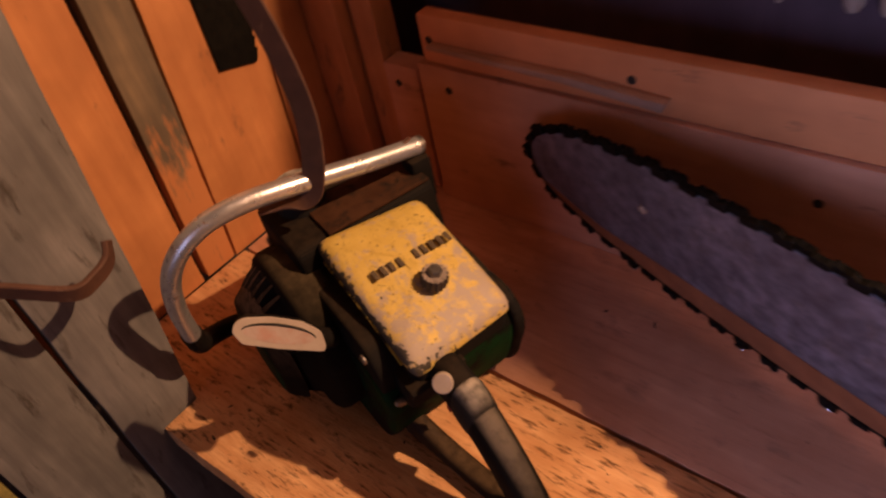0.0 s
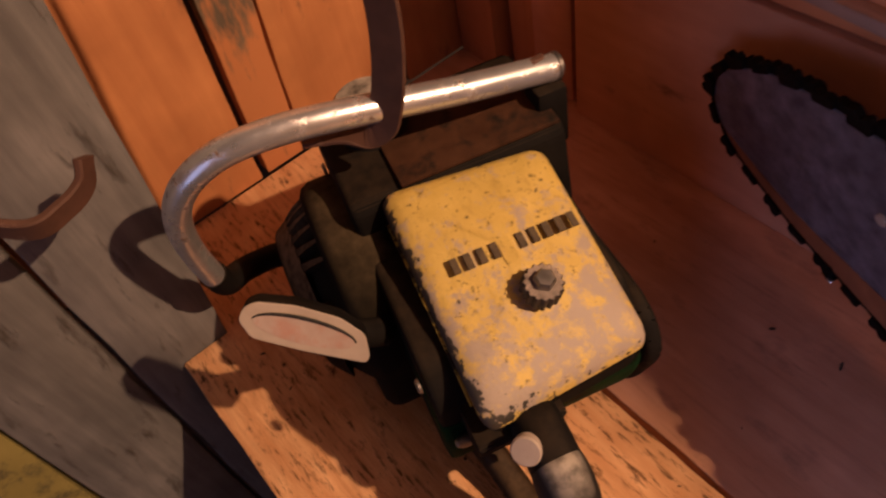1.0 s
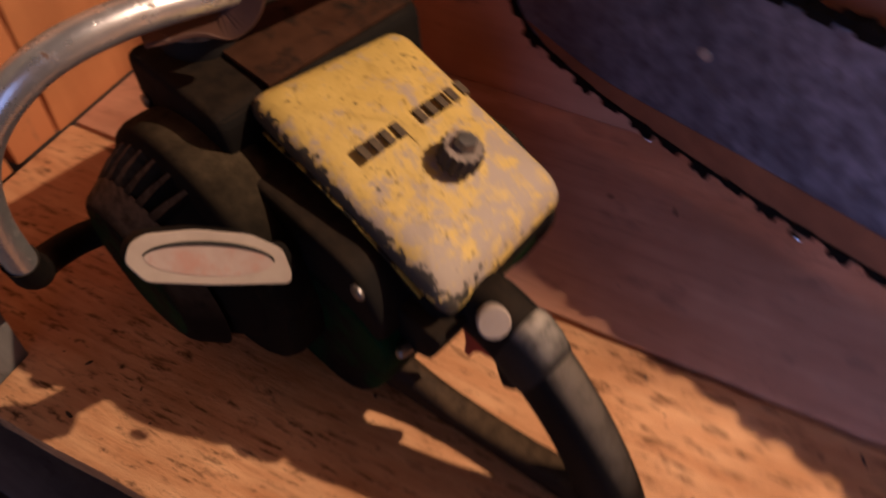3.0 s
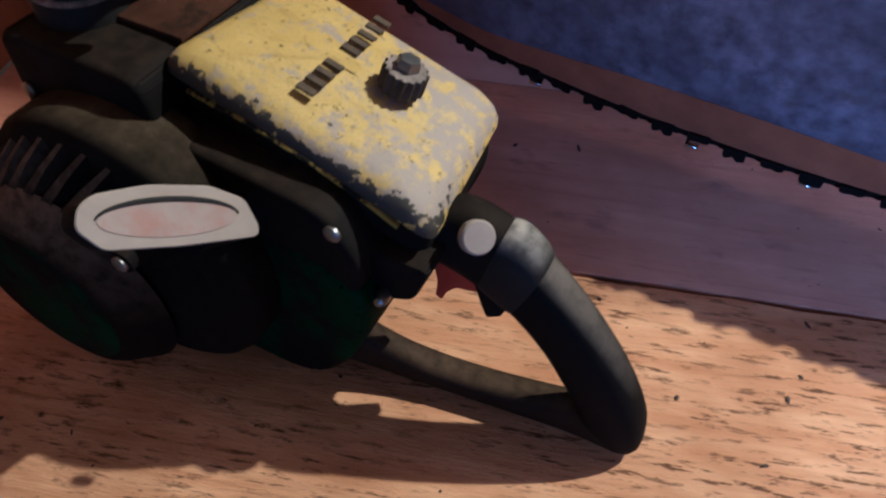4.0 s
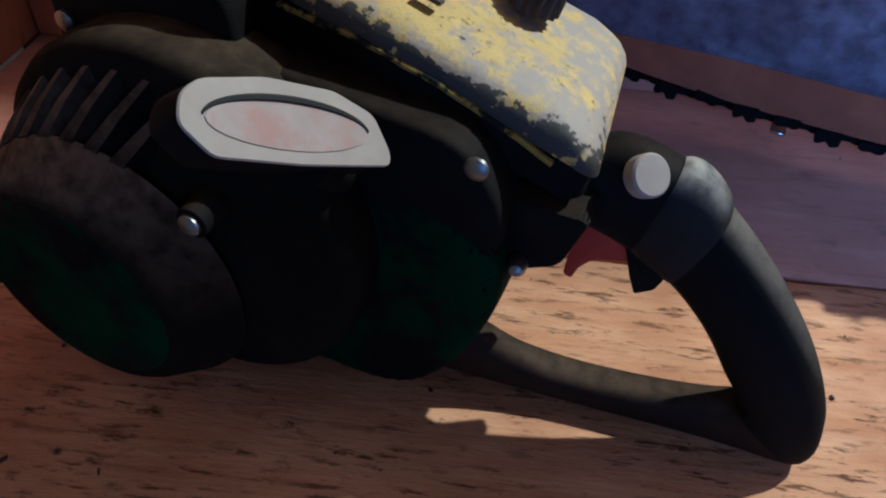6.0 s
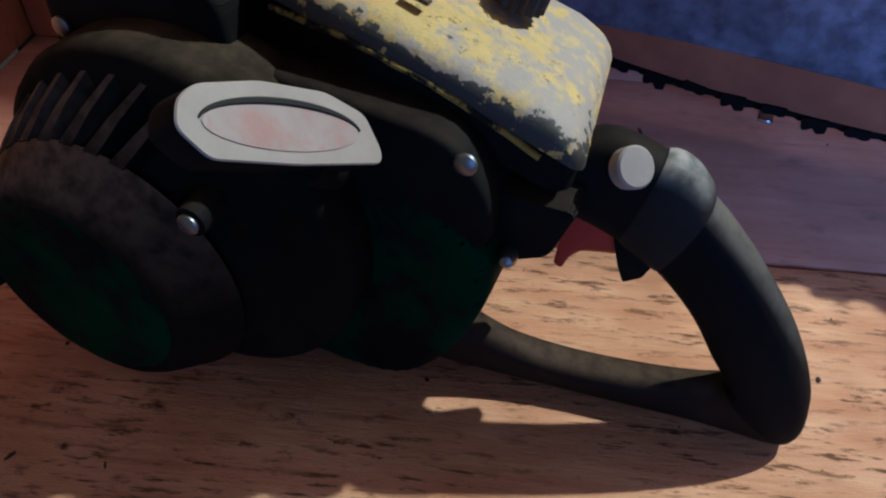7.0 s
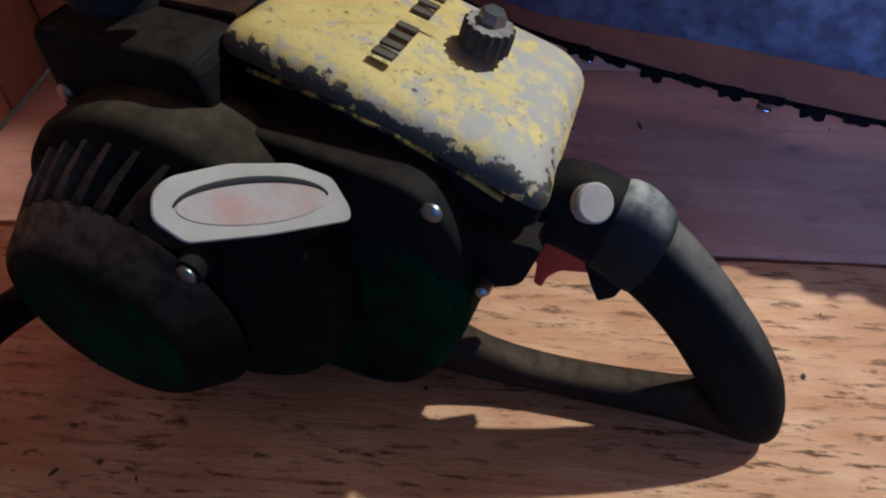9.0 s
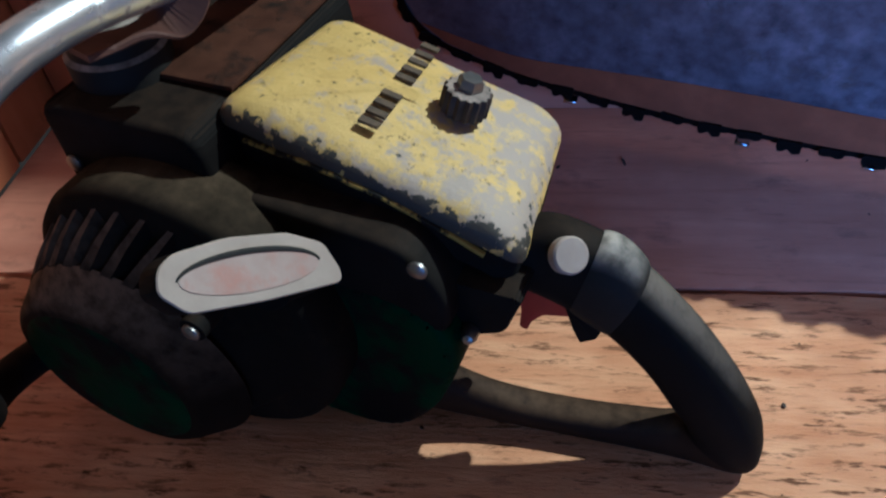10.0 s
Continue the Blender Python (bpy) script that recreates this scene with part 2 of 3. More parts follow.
# ---- shaping ----
def part(name, bm, mat, parent=None, label="", smooth=40):
    bmesh.ops.recalc_face_normals(bm, faces=bm.faces[:])
    me = bpy.data.meshes.new(name)
    bm.to_mesh(me)
    bm.free()
    me.materials.append(mat)
    if smooth:
        me.shade_smooth()
        me.set_sharp_from_angle(angle=radians(smooth))
    ob = new(name, me)
    if parent:
        ob.parent = parent
    if label:
        ob["label"] = label
    return ob


def thing(name, m, label, category, kind="", group=""):
    return place(tagged(new(name), label, category, group, kind), m)


def place(ob, m):
    ob.matrix_world = m
    return ob


def bevelled(bm, width, segments=2):
    if width:
        bmesh.ops.bevel(bm, geom=bm.edges[:], offset=width, segments=segments, affect="EDGES", profile=0.6)
    return bm


def box(x0, x1, y0, y1, z0, z1, bevel=0.002, segments=2):
    bm = bmesh.new()
    bmesh.ops.create_cube(bm, size=1)
    for v in bm.verts:
        v.co = Vector(((x0 + x1) / 2 + v.co.x * (x1 - x0), (y0 + y1) / 2 + v.co.y * (y1 - y0), (z0 + z1) / 2 + v.co.z * (z1 - z0)))
    return bevelled(bm, bevel, segments)


def prism(points, axis, a, b, bevel=0.002, segments=2):
    """A polygon in the two other axes, pushed from a to b along the axis."""
    bm = bmesh.new()

    def at(p, d):
        return {"x": (d, p[0], p[1]), "y": (p[0], d, p[1]), "z": (p[0], p[1], d)}[axis]

    lo = [bm.verts.new(at(p, a)) for p in points]
    hi = [bm.verts.new(at(p, b)) for p in points]
    bm.faces.new(lo)
    bm.faces.new(hi[::-1])
    for i in range(len(points)):
        j = (i + 1) % len(points)
        bm.faces.new((lo[i], lo[j], hi[j], hi[i]))
    bmesh.ops.recalc_face_normals(bm, faces=bm.faces[:])
    return bevelled(bm, bevel, segments)


def rounded(points, r, n=4):
    """Rounds the corners of a polygon."""
    out = []
    k = len(points)
    for i in range(k):
        p, a, c = (Vector(points[j % k]) for j in (i, i - 1, i + 1))
        da, dc = (a - p), (c - p)
        ra, rc = min(r, da.length * 0.45), min(r, dc.length * 0.45)
        s, e = p + da.normalized() * ra, p + dc.normalized() * rc
        for q in range(n + 1):
            t = q / n
            out.append(tuple(s * (1 - t) ** 2 + p * 2 * t * (1 - t) + e * t * t))
    return out


def spline(points, per=8):
    """A smooth line through the points."""
    pts = [Vector(p) for p in points]
    pts = [2 * pts[0] - pts[1], *pts, 2 * pts[-1] - pts[-2]]
    out = []
    for i in range(1, len(pts) - 2):
        p0, p1, p2, p3 = pts[i - 1:i + 3]
        for q in range(per):
            t = q / per
            out.append(0.5 * (2 * p1 + (p2 - p0) * t + (2 * p0 - 5 * p1 + 4 * p2 - p3) * t ** 2 + (3 * p1 - p0 - 3 * p2 + p3) * t ** 3))
    out.append(pts[-2])
    return out


def loft(rings, closed_ends=True):
    bm = bmesh.new()
    made = [[bm.verts.new(p) for p in ring] for ring in rings]
    k = len(made[0])
    for a, b in zip(made, made[1:]):
        for i in range(k):
            bm.faces.new((a[i], a[(i + 1) % k], b[(i + 1) % k], b[i]))
    if closed_ends:
        bm.faces.new(made[0][::-1])
        bm.faces.new(made[-1])
    return bm


def pipe(path, r, sides=20, flat=None, side=None):
    """A round or flat section along a line; flat: half sizes (along side, across), with side the direction of the width."""
    rings = []
    ref = Vector(side) if side else Vector((0.3, 0.2, 0.93))
    for i, p in enumerate(path):
        t = (path[min(i + 1, len(path) - 1)] - path[max(i - 1, 0)]).normalized()
        a = (ref - t * ref.dot(t)).normalized()
        b = t.cross(a)
        if flat:
            ra, rb = flat
            c = min(ra, rb) * 0.45
            shape = [(ra - c, rb), (-ra + c, rb), (-ra, rb - c), (-ra, -rb + c), (-ra + c, -rb), (ra - c, -rb), (ra, -rb + c), (ra, rb - c)]
            rings.append([p + a * x + b * y for x, y in shape])
        else:
            rad = r(i / (len(path) - 1)) if callable(r) else r
            rings.append([p + (a * math.cos(2 * math.pi * q / sides) + b * math.sin(2 * math.pi * q / sides)) * rad for q in range(sides)])
        if not side:
            ref = a
    return loft(rings)


def lathe(profile, sides=32):
    """(radius, height) turned round z."""
    return loft([[(r * math.cos(2 * math.pi * q / sides), r * math.sin(2 * math.pi * q / sides), h) for q in range(sides)] for r, h in profile])


def moved(bm, m):
    bm.transform(m)
    return bm


def merged(*parts):
    bm = bmesh.new()
    for p in parts:
        me = bpy.data.meshes.new("scrap")
        p.to_mesh(me)
        p.free()
        bm.from_mesh(me)
        bpy.data.meshes.remove(me)
    return bm


def uneven(bm, amount, scale, seed=0):
    for v in bm.verts:
        v.co += noise.noise_vector(v.co * scale + Vector((seed * 7.1, seed * 3.3, 0))) * amount
    return bm


# ---- bench ----
BENCH = thing("workbench", pose(0, 0, 0), "rough wooden workbench of two planks with a dark joint", "workbench")


def subdivided(points, step):
    out = []
    for i, p in enumerate(points):
        q = points[(i + 1) % len(points)]
        k = max(1, int(math.dist(p, q) / step))
        out += [(p[0] + (q[0] - p[0]) * j / k, p[1] + (q[1] - p[1]) * j / k) for j in range(k)]
    return out


front = subdivided([(-0.446, -0.2295), (-0.446, -0.0025), (1.25, -0.0025), (1.25, -0.283), (-0.2795, -0.283), (-0.2795, -0.2295)], 0.02)
front = [(x, y + (0.0022 * noise.noise(Vector((x * 18, y * 5, 1))) if -0.3 < x < 1.2 else 0)) for x, y in front]
part("plank", prism(front, "z", -0.040, 0.0, 0.003), M_PLANK, BENCH, "orange rough-sawn plank, splintered along its front edge")
rear = subdivided([(-0.446, 0.0025), (-0.446, 0.416), (1.25, 0.416), (1.25, 0.0025)], 0.02)
rear = [(x, y + (0.0015 * noise.noise(Vector((x * 22, 3, 4))) if y < 0.01 else 0)) for x, y in rear]
part("plank", prism(rear, "z", -0.040, -0.001, 0.003), M_PLANK_OLD, BENCH, "dull brown plank worn smooth")
part("bearer", box(-0.43, 1.2, -0.20, 0.20, -0.10, -0.042, 0.003), M_PLANK_OLD, BENCH)
for x, y in ((-0.40, 0.15), (1.15, 0.15), (1.15, -0.18), (-0.40, -0.18)):
    part("leg", box(x - 0.03, x + 0.03, y - 0.03, y + 0.03, -0.85, -0.101, 0.003), M_PLANK_OLD, BENCH)

# ---- shell ----
floor = tagged(part("floor", box(-1.6, 2.6, -3.0, 1.8, -0.95, -0.85, 0), M_FLOOR), "dark dusty shed floor", "floor", kind="structure")
# unseen ceiling, darkened to cut bounced lamp light
ceiling = tagged(part("ceiling", box(-1.6, 2.6, -3.0, 1.8, 2.05, 2.15, 0), M_DARKWALL), "dark unseen board ceiling of the shed", "ceiling", kind="structure")
# unseen walls: dark to the north, brown elsewhere to bounce warm fill
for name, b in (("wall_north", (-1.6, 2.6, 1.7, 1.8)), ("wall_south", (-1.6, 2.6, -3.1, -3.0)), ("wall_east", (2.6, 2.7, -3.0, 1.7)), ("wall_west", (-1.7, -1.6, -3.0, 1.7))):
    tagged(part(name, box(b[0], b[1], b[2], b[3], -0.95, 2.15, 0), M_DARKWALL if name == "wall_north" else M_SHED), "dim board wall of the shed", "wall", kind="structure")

# added blocker: its stepped top keeps lamp light off the rear plank
tagged(part("wall_partition", prism([(-0.60, -0.845), (2.0, -0.845), (2.0, 1.22), (0.85, 1.22), (0.85, 1.11), (-0.60, 1.11)], "y", 0.420, 0.445, 0.003), M_DARKWALL), "added dark panel behind the low back wall, blocking lamp light", "wall", kind="structure")

# grey boards beside the bench end
GREY = thing("wall_grey", pose(0, 0, 0), "weathered grey vertical boards with open dark gaps", "wall", "structure")


def board(parent, face, thick, edges, z0, z1, mat, name="board", label="", seed=0, axis="x"):
    """An upright board with wavering edges; edges: (low, high) at z0 and at z1."""
    (a0, b0), (a1, b1) = edges
    n = 26
    lo, hi = [], []
    for i in range(n + 1):
        t = i / n
        z = z0 + (z1 - z0) * t
        lo.append((a0 + (a1 - a0) * t + 0.002 * noise.noise(Vector((z * 14, seed, 1.5))), z))
        hi.append((b0 + (b1 - b0) * t + 0.002 * noise.noise(Vector((z * 14, seed, 7.5))), z))
    return part(name, prism(lo + hi[::-1], axis, face - thick, face, 0.0025), mat, parent, label)


board(GREY, -0.281, 0.024, ((-0.326, -0.2998), (-0.316, -0.143)), -0.845, 1.0, M_GREY, seed=1)
board(GREY, -0.283, 0.024, ((-0.442, -0.3325), (-0.430, -0.3225)), -0.845, 1.0, M_GREY, seed=2)
board(GREY, -0.290, 0.024, ((-0.625, -0.448), (-0.615, -0.436)), -0.845, 1.0, M_LOWYELLOW, label="board with flaking yellow paint", seed=3)
board(GREY, -0.282, 0.024, ((-0.90, -0.631), (-0.89, -0.621)), -0.845, 1.0, M_GREY, seed=4)

# orange boards behind the saw
ORANGE = thing("wall_orange", pose(0, 0, 0), "orange pine wall boards, one stained dark", "wall", "structure")
board(ORANGE, -0.447, 0.022, ((-0.45, -0.083), (-0.43, -0.045)), 0.0, 1.0, M_WALL, seed=5)
board(ORANGE, -0.449, 0.022, ((-0.073, -0.020), (-0.032, 0.045)), 0.0, 1.0, M_STAIN, label="board stained dark along the grain", seed=6)
board(ORANGE, -0.447, 0.022, ((-0.017, 0.150), (0.048, 0.20)), 0.0, 1.0, M_WALL, seed=7)
board(ORANGE, -0.447, 0.022, ((0.154, 0.300), (0.204, 0.330)), 0.0, 1.0, M_WALL, seed=8)
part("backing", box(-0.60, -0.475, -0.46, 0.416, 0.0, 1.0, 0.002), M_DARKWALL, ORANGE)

# back boards
BACK = thing("wall_back", pose(0, 0, 0), "low back wall of brown and orange boards with nail holes", "wall", "structure")
part("board", box(-0.235, 1.25, 0.250, 0.272, 0.0, 0.236, 0.002), M_BACK, BACK, "dull brown lower board")
part("rail", box(-0.225, 1.25, 0.256, 0.280, 0.238, 0.308, 0.003), M_BACK_UP, BACK, "orange upper rail")
part("post", box(-0.445, -0.372, 0.245, 0.30, 0.0, 0.9, 0.004), M_WALL, BACK, "orange corner post")
part("post", box(-0.366, -0.320, 0.268, 0.31, 0.0, 0.9, 0.004), M_WALL, BACK, "narrow upright slat")
part("block", box(-0.317, -0.252, 0.262, 0.30, 0.0, 0.215, 0.004), M_BACK, BACK, "pale end block with a nail hole")
lath = [(-0.205, 0.267), (0.0, 0.262), (0.128, 0.252), (0.132, 0.264), (0.02, 0.271), (-0.205, 0.271)]
part("lath", prism(lath, "y", 0.240, 0.2555, 0.0015), M_LATH, BACK, "broken pale lath nailed along the board")

# ---- chainsaw ----
SAW = thing("chainsaw", pose(0, 0, 0, 0, 0, -17.2), "old dark green chainsaw with a worn yellow top cover", "chainsaw")
V = Vector

# main housing
side = rounded([(-0.172, 0.008), (-0.178, 0.12), (-0.168, 0.155), (-0.06, 0.160), (0.050, 0.152), (0.077, 0.130), (0.077, 0.100), (0.058, 0.045), (0.025, 0.006)], 0.03, 5)
part("crankcase", prism(side, "y", -0.142, 0.020, 0.008, 3), M_GREEN, SAW, "dark green crankcase")
upper = rounded([(-0.170, 0.130), (-0.166, 0.190), (-0.06, 0.204), (0.052, 0.192), (0.075, 0.160), (0.072, 0.128)], 0.016, 4)
part("carburettor_housing", prism(upper, "y", -0.1405, 0.018, 0.006, 3), M_BLACK, SAW, "black housing under the filter cover")
part("cylinder_shroud", prism(rounded([(-0.166, 0.14), (-0.166, 0.238), (-0.062, 0.236), (-0.050, 0.14)], 0.012), "y", -0.140, 0.034, 0.006, 3), M_BLACK, SAW, "black cylinder shroud, dusty on top")
# added thin plate that stands for the dusty brown area on top
part("heat_shield", box(-0.130, -0.064, -0.098, 0.030, 0.2372, 0.2408, 0.0012), M_BROWNTOP, SAW, "added plate for the dusty rust-brown area on the shroud")
part("clutch_cover", prism(rounded([(-0.16, 0.02), (-0.16, 0.10), (-0.06, 0.15), (0.06, 0.158), (0.085, 0.12), (0.05, 0.02)], 0.03), "y", 0.021, 0.036, 0.006, 3), M_BLACK, SAW)
# starter housing: drum, cone with slots, flat face
drum_at = pose(-0.091, -0.120, 0.112, 90, 0, 0)
part("starter_drum", moved(lathe([(0.0, 0), (0.102, 0.0), (0.104, 0.004), (0.104, 0.040), (0.101, 0.047), (0.095, 0.051), (0.0, 0.051)], 64), drum_at), M_DUST, SAW, "round starter housing, thick with dust")
# the cone runs off centre, forward and down, to a smaller flat face
C0, C1, R0, R1 = V((-0.094, -0.1705, 0.112)), V((-0.133, -0.207, 0.0815)), 0.093, 0.0645


def starter_at(t, a, dr=0.0):
    c, r = C0.lerp(C1, t), R0 + (R1 - R0) * t + dr
    return c + V((r * math.cos(a), 0, r * math.sin(a)))


def starter_ring(t, dr=0.0, n=56):
    return [starter_at(t, 2 * math.pi * i / n, dr) for i in range(n)]


part("starter_cone", loft([starter_ring(-0.02, -0.013), starter_ring(0.55, -0.011)]), M_DUST, SAW, "dark slotted starter cone")
part("starter_rim", loft([starter_ring(0.53, -0.011), starter_ring(0.53, -0.001), starter_ring(0.57, 0.0), starter_ring(0.9, 0.0008), starter_ring(0.97, -0.0005), starter_ring(1.0, -0.003)]), M_BROWN, SAW, "dusty outer ring of the starter")
for i in range(13):
    a = radians(72 + i * 10.5)
    quad = lambda t, lo, hi, wd: [starter_at(t, a - wd, lo), starter_at(t, a + wd, lo), starter_at(t, a + wd * 0.6, hi), starter_at(t, a - wd * 0.6, hi)]
    part("vent_rib", loft([quad(-0.01, -0.014, -0.001, 0.030), quad(0.30, -0.012, 0.001, 0.052), quad(0.56, -0.012, 0.0005, 0.078)]), M_BROWN, SAW)
part("starter_face", loft([starter_ring(0.99, -0.006), starter_ring(1.03, -0.0065), starter_ring(1.06, -0.012), starter_ring(1.07, -0.03)]), M_GREEN, SAW, "dark green starter face")


# pull grip
def grip():
    tl, tr, bl = V((-0.012, -0.220, 0.247)), V((0.021, -0.159, 0.212)), V((-0.002, -0.227, 0.231))
    ex = (tr - tl).normalized()
    ez = ex.cross(bl - tl).normalized()
    if ez.z < 0:
        ez = -ez
    ey = ez.cross(ex)
    c = V((0.0105, -0.195, 0.2228))
    m = Matrix.Translation(c) @ Matrix((ex, ey, ez)).transposed().to_4x4()
    return m


G = grip()
outline = rounded([(-0.0475, -0.004), (-0.046, 0.006), (-0.039, 0.0115), (-0.014, 0.0155), (0.016, 0.0145), (0.035, 0.0075), (0.0425, -0.007), (0.0415, -0.0125), (0.0, -0.0145), (-0.036, -0.0140)], 0.0035, 3)
part("grip_stem", pipe([V((-0.004, -0.150, 0.168)), V((0.004, -0.180, 0.196)), V((0.008, -0.192, 0.206))], 0.011, 14), M_BLACK, SAW)
pull = part("pull_grip", moved(prism(outline, "z", -0.020, -0.0015, 0.002), G), M_BLACK, SAW, "black starter pull grip")
part("grip_plate", moved(prism(outline, "z", -0.0014, 0.0, 0.0006, 1), G), M_CREAM, pull, "cream face plate")
oval = [(-0.004 + 0.034 * math.cos(a), -0.001 + 0.0085 * math.sin(a)) for a in [2 * math.pi * i / 28 for i in range(28)]]
part("label", moved(prism(oval, "z", 0.0001, 0.0004, 0), G), M_LABEL, pull, "faded reddish oval label")
arc = [V((-0.004 + 0.035 * math.cos(a), -0.001 + 0.0095 * math.sin(a), 0.0003)) for a in [math.pi * (0.04 + 0.92 * i / 24) for i in range(25)]]
part("groove", moved(pipe(arc, lambda t: 0.0005 + 0.0009 * math.sin(math.pi * t), 6), G), M_GROOVE, pull)


# top cover
def cover():
    fl, fr, br, bl = V((-0.066, -0.117, 0.246)), V((-0.063, 0.012, 0.231)), V((0.094, 0.011, 0.184)), V((0.107, -0.117, 0.190))
    def at(s, t, drop):
        p = (fl * (1 - s) + bl * s) * (1 - t) + (fr * (1 - s) + br * s) * t
        p.z += 0.010 * math.sin(math.pi * min(max(s, 0), 1)) - drop
        return p
    rings = []
    for inset, drop in ((0.003, 0.0165), (0.0, 0.0155), (0.0, 0.0115), (0.0014, 0.0075), (0.0042, 0.0038), (0.0088, 0.0013), (0.015, 0.0), (0.06, -0.001), (0.15, -0.002), (0.3, -0.002), (0.42, -0.002)):
        a, b = inset / 0.16, inset / 0.125
        a, b = min(a, 0.46), min(b, 0.46)
        pts = rounded([(a, b), (1 - a, b), (1 - a, 1 - b), (a, 1 - b)], 0.085, 6)
        rings.append([at(s, t, drop) for s, t in pts])
    return loft(rings), at


bm, cover_at = cover()
top = part("top_cover", bm, M_YELLOW, SAW, "worn yellow air filter cover with flaking paint", 60)
per_ring = len(rounded([(0, 0), (1, 0), (1, 1), (0, 1)], 0.085, 6))
rim = top.data.attributes.new("rim", "FLOAT", "POINT")
for k in range(len(top.data.vertices)):
    rim.data[k].value = (-1.2, -1.0, -0.4, 0.8, 0.9, 0.7, 0.35, 0, 0, 0, 0)[min(10, k // per_ring)]
lip = top.data.attributes.new("lip", "FLOAT", "POINT")
for k in range(len(top.data.vertices)):
    # boost on the near side paints its shade into the lip colour
    near = min(1, max(0, (-0.100 - top.data.vertices[k].co.y) / 0.012))
    lip.data[k].value = (0.2, 0.6, 0.7, 0.6, 0.3, 0.0, 0.0, 0, 0, 0, 0)[min(10, k // per_ring)] * (1 + 1.8 * near)
skirt = [[cover_at(s_, t_, dr) for s_, t_ in rounded([(a_, a_), (1 - a_, a_), (1 - a_, 1 - a_), (a_, 1 - a_)], 0.12, 5)] for a_, dr in ((0.018, 0.010), (0.018, 0.038), (0.05, 0.042))]
part("cover_skirt", loft(skirt), M_BLACK, SAW, "black lower rim of the filter housing")
rail = [cover_at(0.10 + 0.78 * i / 24, -0.003, 0.0205 + 0.0015 * noise.noise(V((i * 0.4, 2, 0)))) for i in range(25)]
part("cover_lip", pipe(rail, 0, flat=(0.0013, 0.0016), side=(0, 0, 1)), M_LIP, SAW, "flaking yellow line along the lower rim")
# the maker's lettering as plain bars
for i, k in enumerate((0, 1, 2, 3, 5, 6, 7, 8, 9)):
    t = 0.205 + 0.077 * k
    c = cover_at(0.468, t, -0.0029)
    bar = box(-0.0057, 0.0057, -0.0025, 0.0025, -0.0016, 0.0002, 0)
    part("lettering_bar", moved(bar, Matrix.Translation(c) @ pose(0, 0, 0, -7, 15, 0)), M_INK, SAW)

# cover knob
K = Matrix.Translation(V((0.050, -0.046, 0.2195))) @ pose(0, 0, 0, -6, 15, 0)
fl_ring = lambda r: [(r * (1 + 0.06 * math.cos(16 * a)) * math.cos(a), r * (1 + 0.06 * math.cos(16 * a)) * math.sin(a)) for a in [2 * math.pi * i / 96 for i in range(96)]]
knob = part("knob", moved(loft([[(x, y, h) for x, y in fl_ring(r)] for r, h in ((0.0135, -0.004), (0.0135, 0.008), (0.0125, 0.0095), (0.009, 0.0105))]), K), M_ZINC, SAW, "fluted dirty cover knob")
part("bolt", moved(lathe([(0.0, 0.0), (0.0078, 0.010), (0.0074, 0.0155), (0.0060, 0.017), (0.0, 0.0172)], 6), K), M_STEEL, knob, "steel bolt head")

# rear handle
pairs = [((0.080, 0.158), (0.070, 0.128)), ((0.108, 0.180), (0.100, 0.130)), ((0.140, 0.175), (0.128, 0.122)), ((0.163, 0.160), (0.147, 0.112)),
         ((0.186, 0.140), (0.164, 0.098)), ((0.211, 0.113), (0.180, 0.080)), ((0.236, 0.079), (0.195, 0.058)), ((0.254, 0.042), (0.206, 0.044)),
         ((0.256, 0.008), (0.208, 0.038)), ((0.230, 0.001), (0.200, 0.032)), ((0.190, 0.001), (0.178, 0.028)), ((0.150, 0.002), (0.150, 0.026)),
         ((0.110, 0.004), (0.115, 0.027)), ((0.070, 0.006), (0.083, 0.036)), ((0.040, 0.010), (0.055, 0.055))]


def handle_rings(first, last, swell=0.0, per=5):
    o = spline([(a[0], -0.083, a[1]) for a, b in pairs], per)
    i = spline([(b[0], -0.083, b[1]) for a, b in pairs], per)
    rings = []
    for k in range(int(first * per), int(last * per) + 1):
        c, h = (o[k] + i[k]) / 2, (o[k] - i[k]) / 2
        c.y -= 0.028 * min(1, max(0, (k / per - 9) / 5)) ** 1.3
        u = (k / per - first) / (last - first)
        grow = swell * (0.15 + 0.85 * math.sin(math.pi * min(1, max(0, u))) ** 0.6) if swell else 0.0
        f = min(1, max(0, (k / per - 7.5) / 2))
        wd = 0.0175 + 0.25 * grow - 0.005 * f
        ring = []
        for q in range(20):
            a = 2 * math.pi * q / 20
            ca, sa = math.cos(a), math.sin(a)
            p = 0.75
            ring.append(c + h * (1 + (grow * max(0.2, ca) if grow else 0) / h.length) * math.copysign(abs(ca) ** p, ca) + V((0, wd * math.copysign(abs(sa) ** p, sa), 0)))
        rings.append(ring)
    return rings


part("handle_root", loft(handle_rings(0, 2.2)), M_BLACK, SAW, "black root of the rear handle")
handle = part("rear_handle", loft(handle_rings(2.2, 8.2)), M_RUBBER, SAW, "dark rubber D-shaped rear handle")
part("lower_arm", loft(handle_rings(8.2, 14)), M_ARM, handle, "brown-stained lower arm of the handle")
part("collar", loft(handle_rings(2.0, 3.2, 0.0060, 10)), M_COLLAR, handle, "worn dark rubber collar with a lit pale top")
part("button", moved(lathe([(0, -0.006), (0.0100, -0.006), (0.0103, 0.0012), (0.0092, 0.0024), (0, 0.0026)], 28), pose(0.1272, -0.0992, 0.1752, 49, 0, 48)), M_CREAM, SAW, "round cream button")
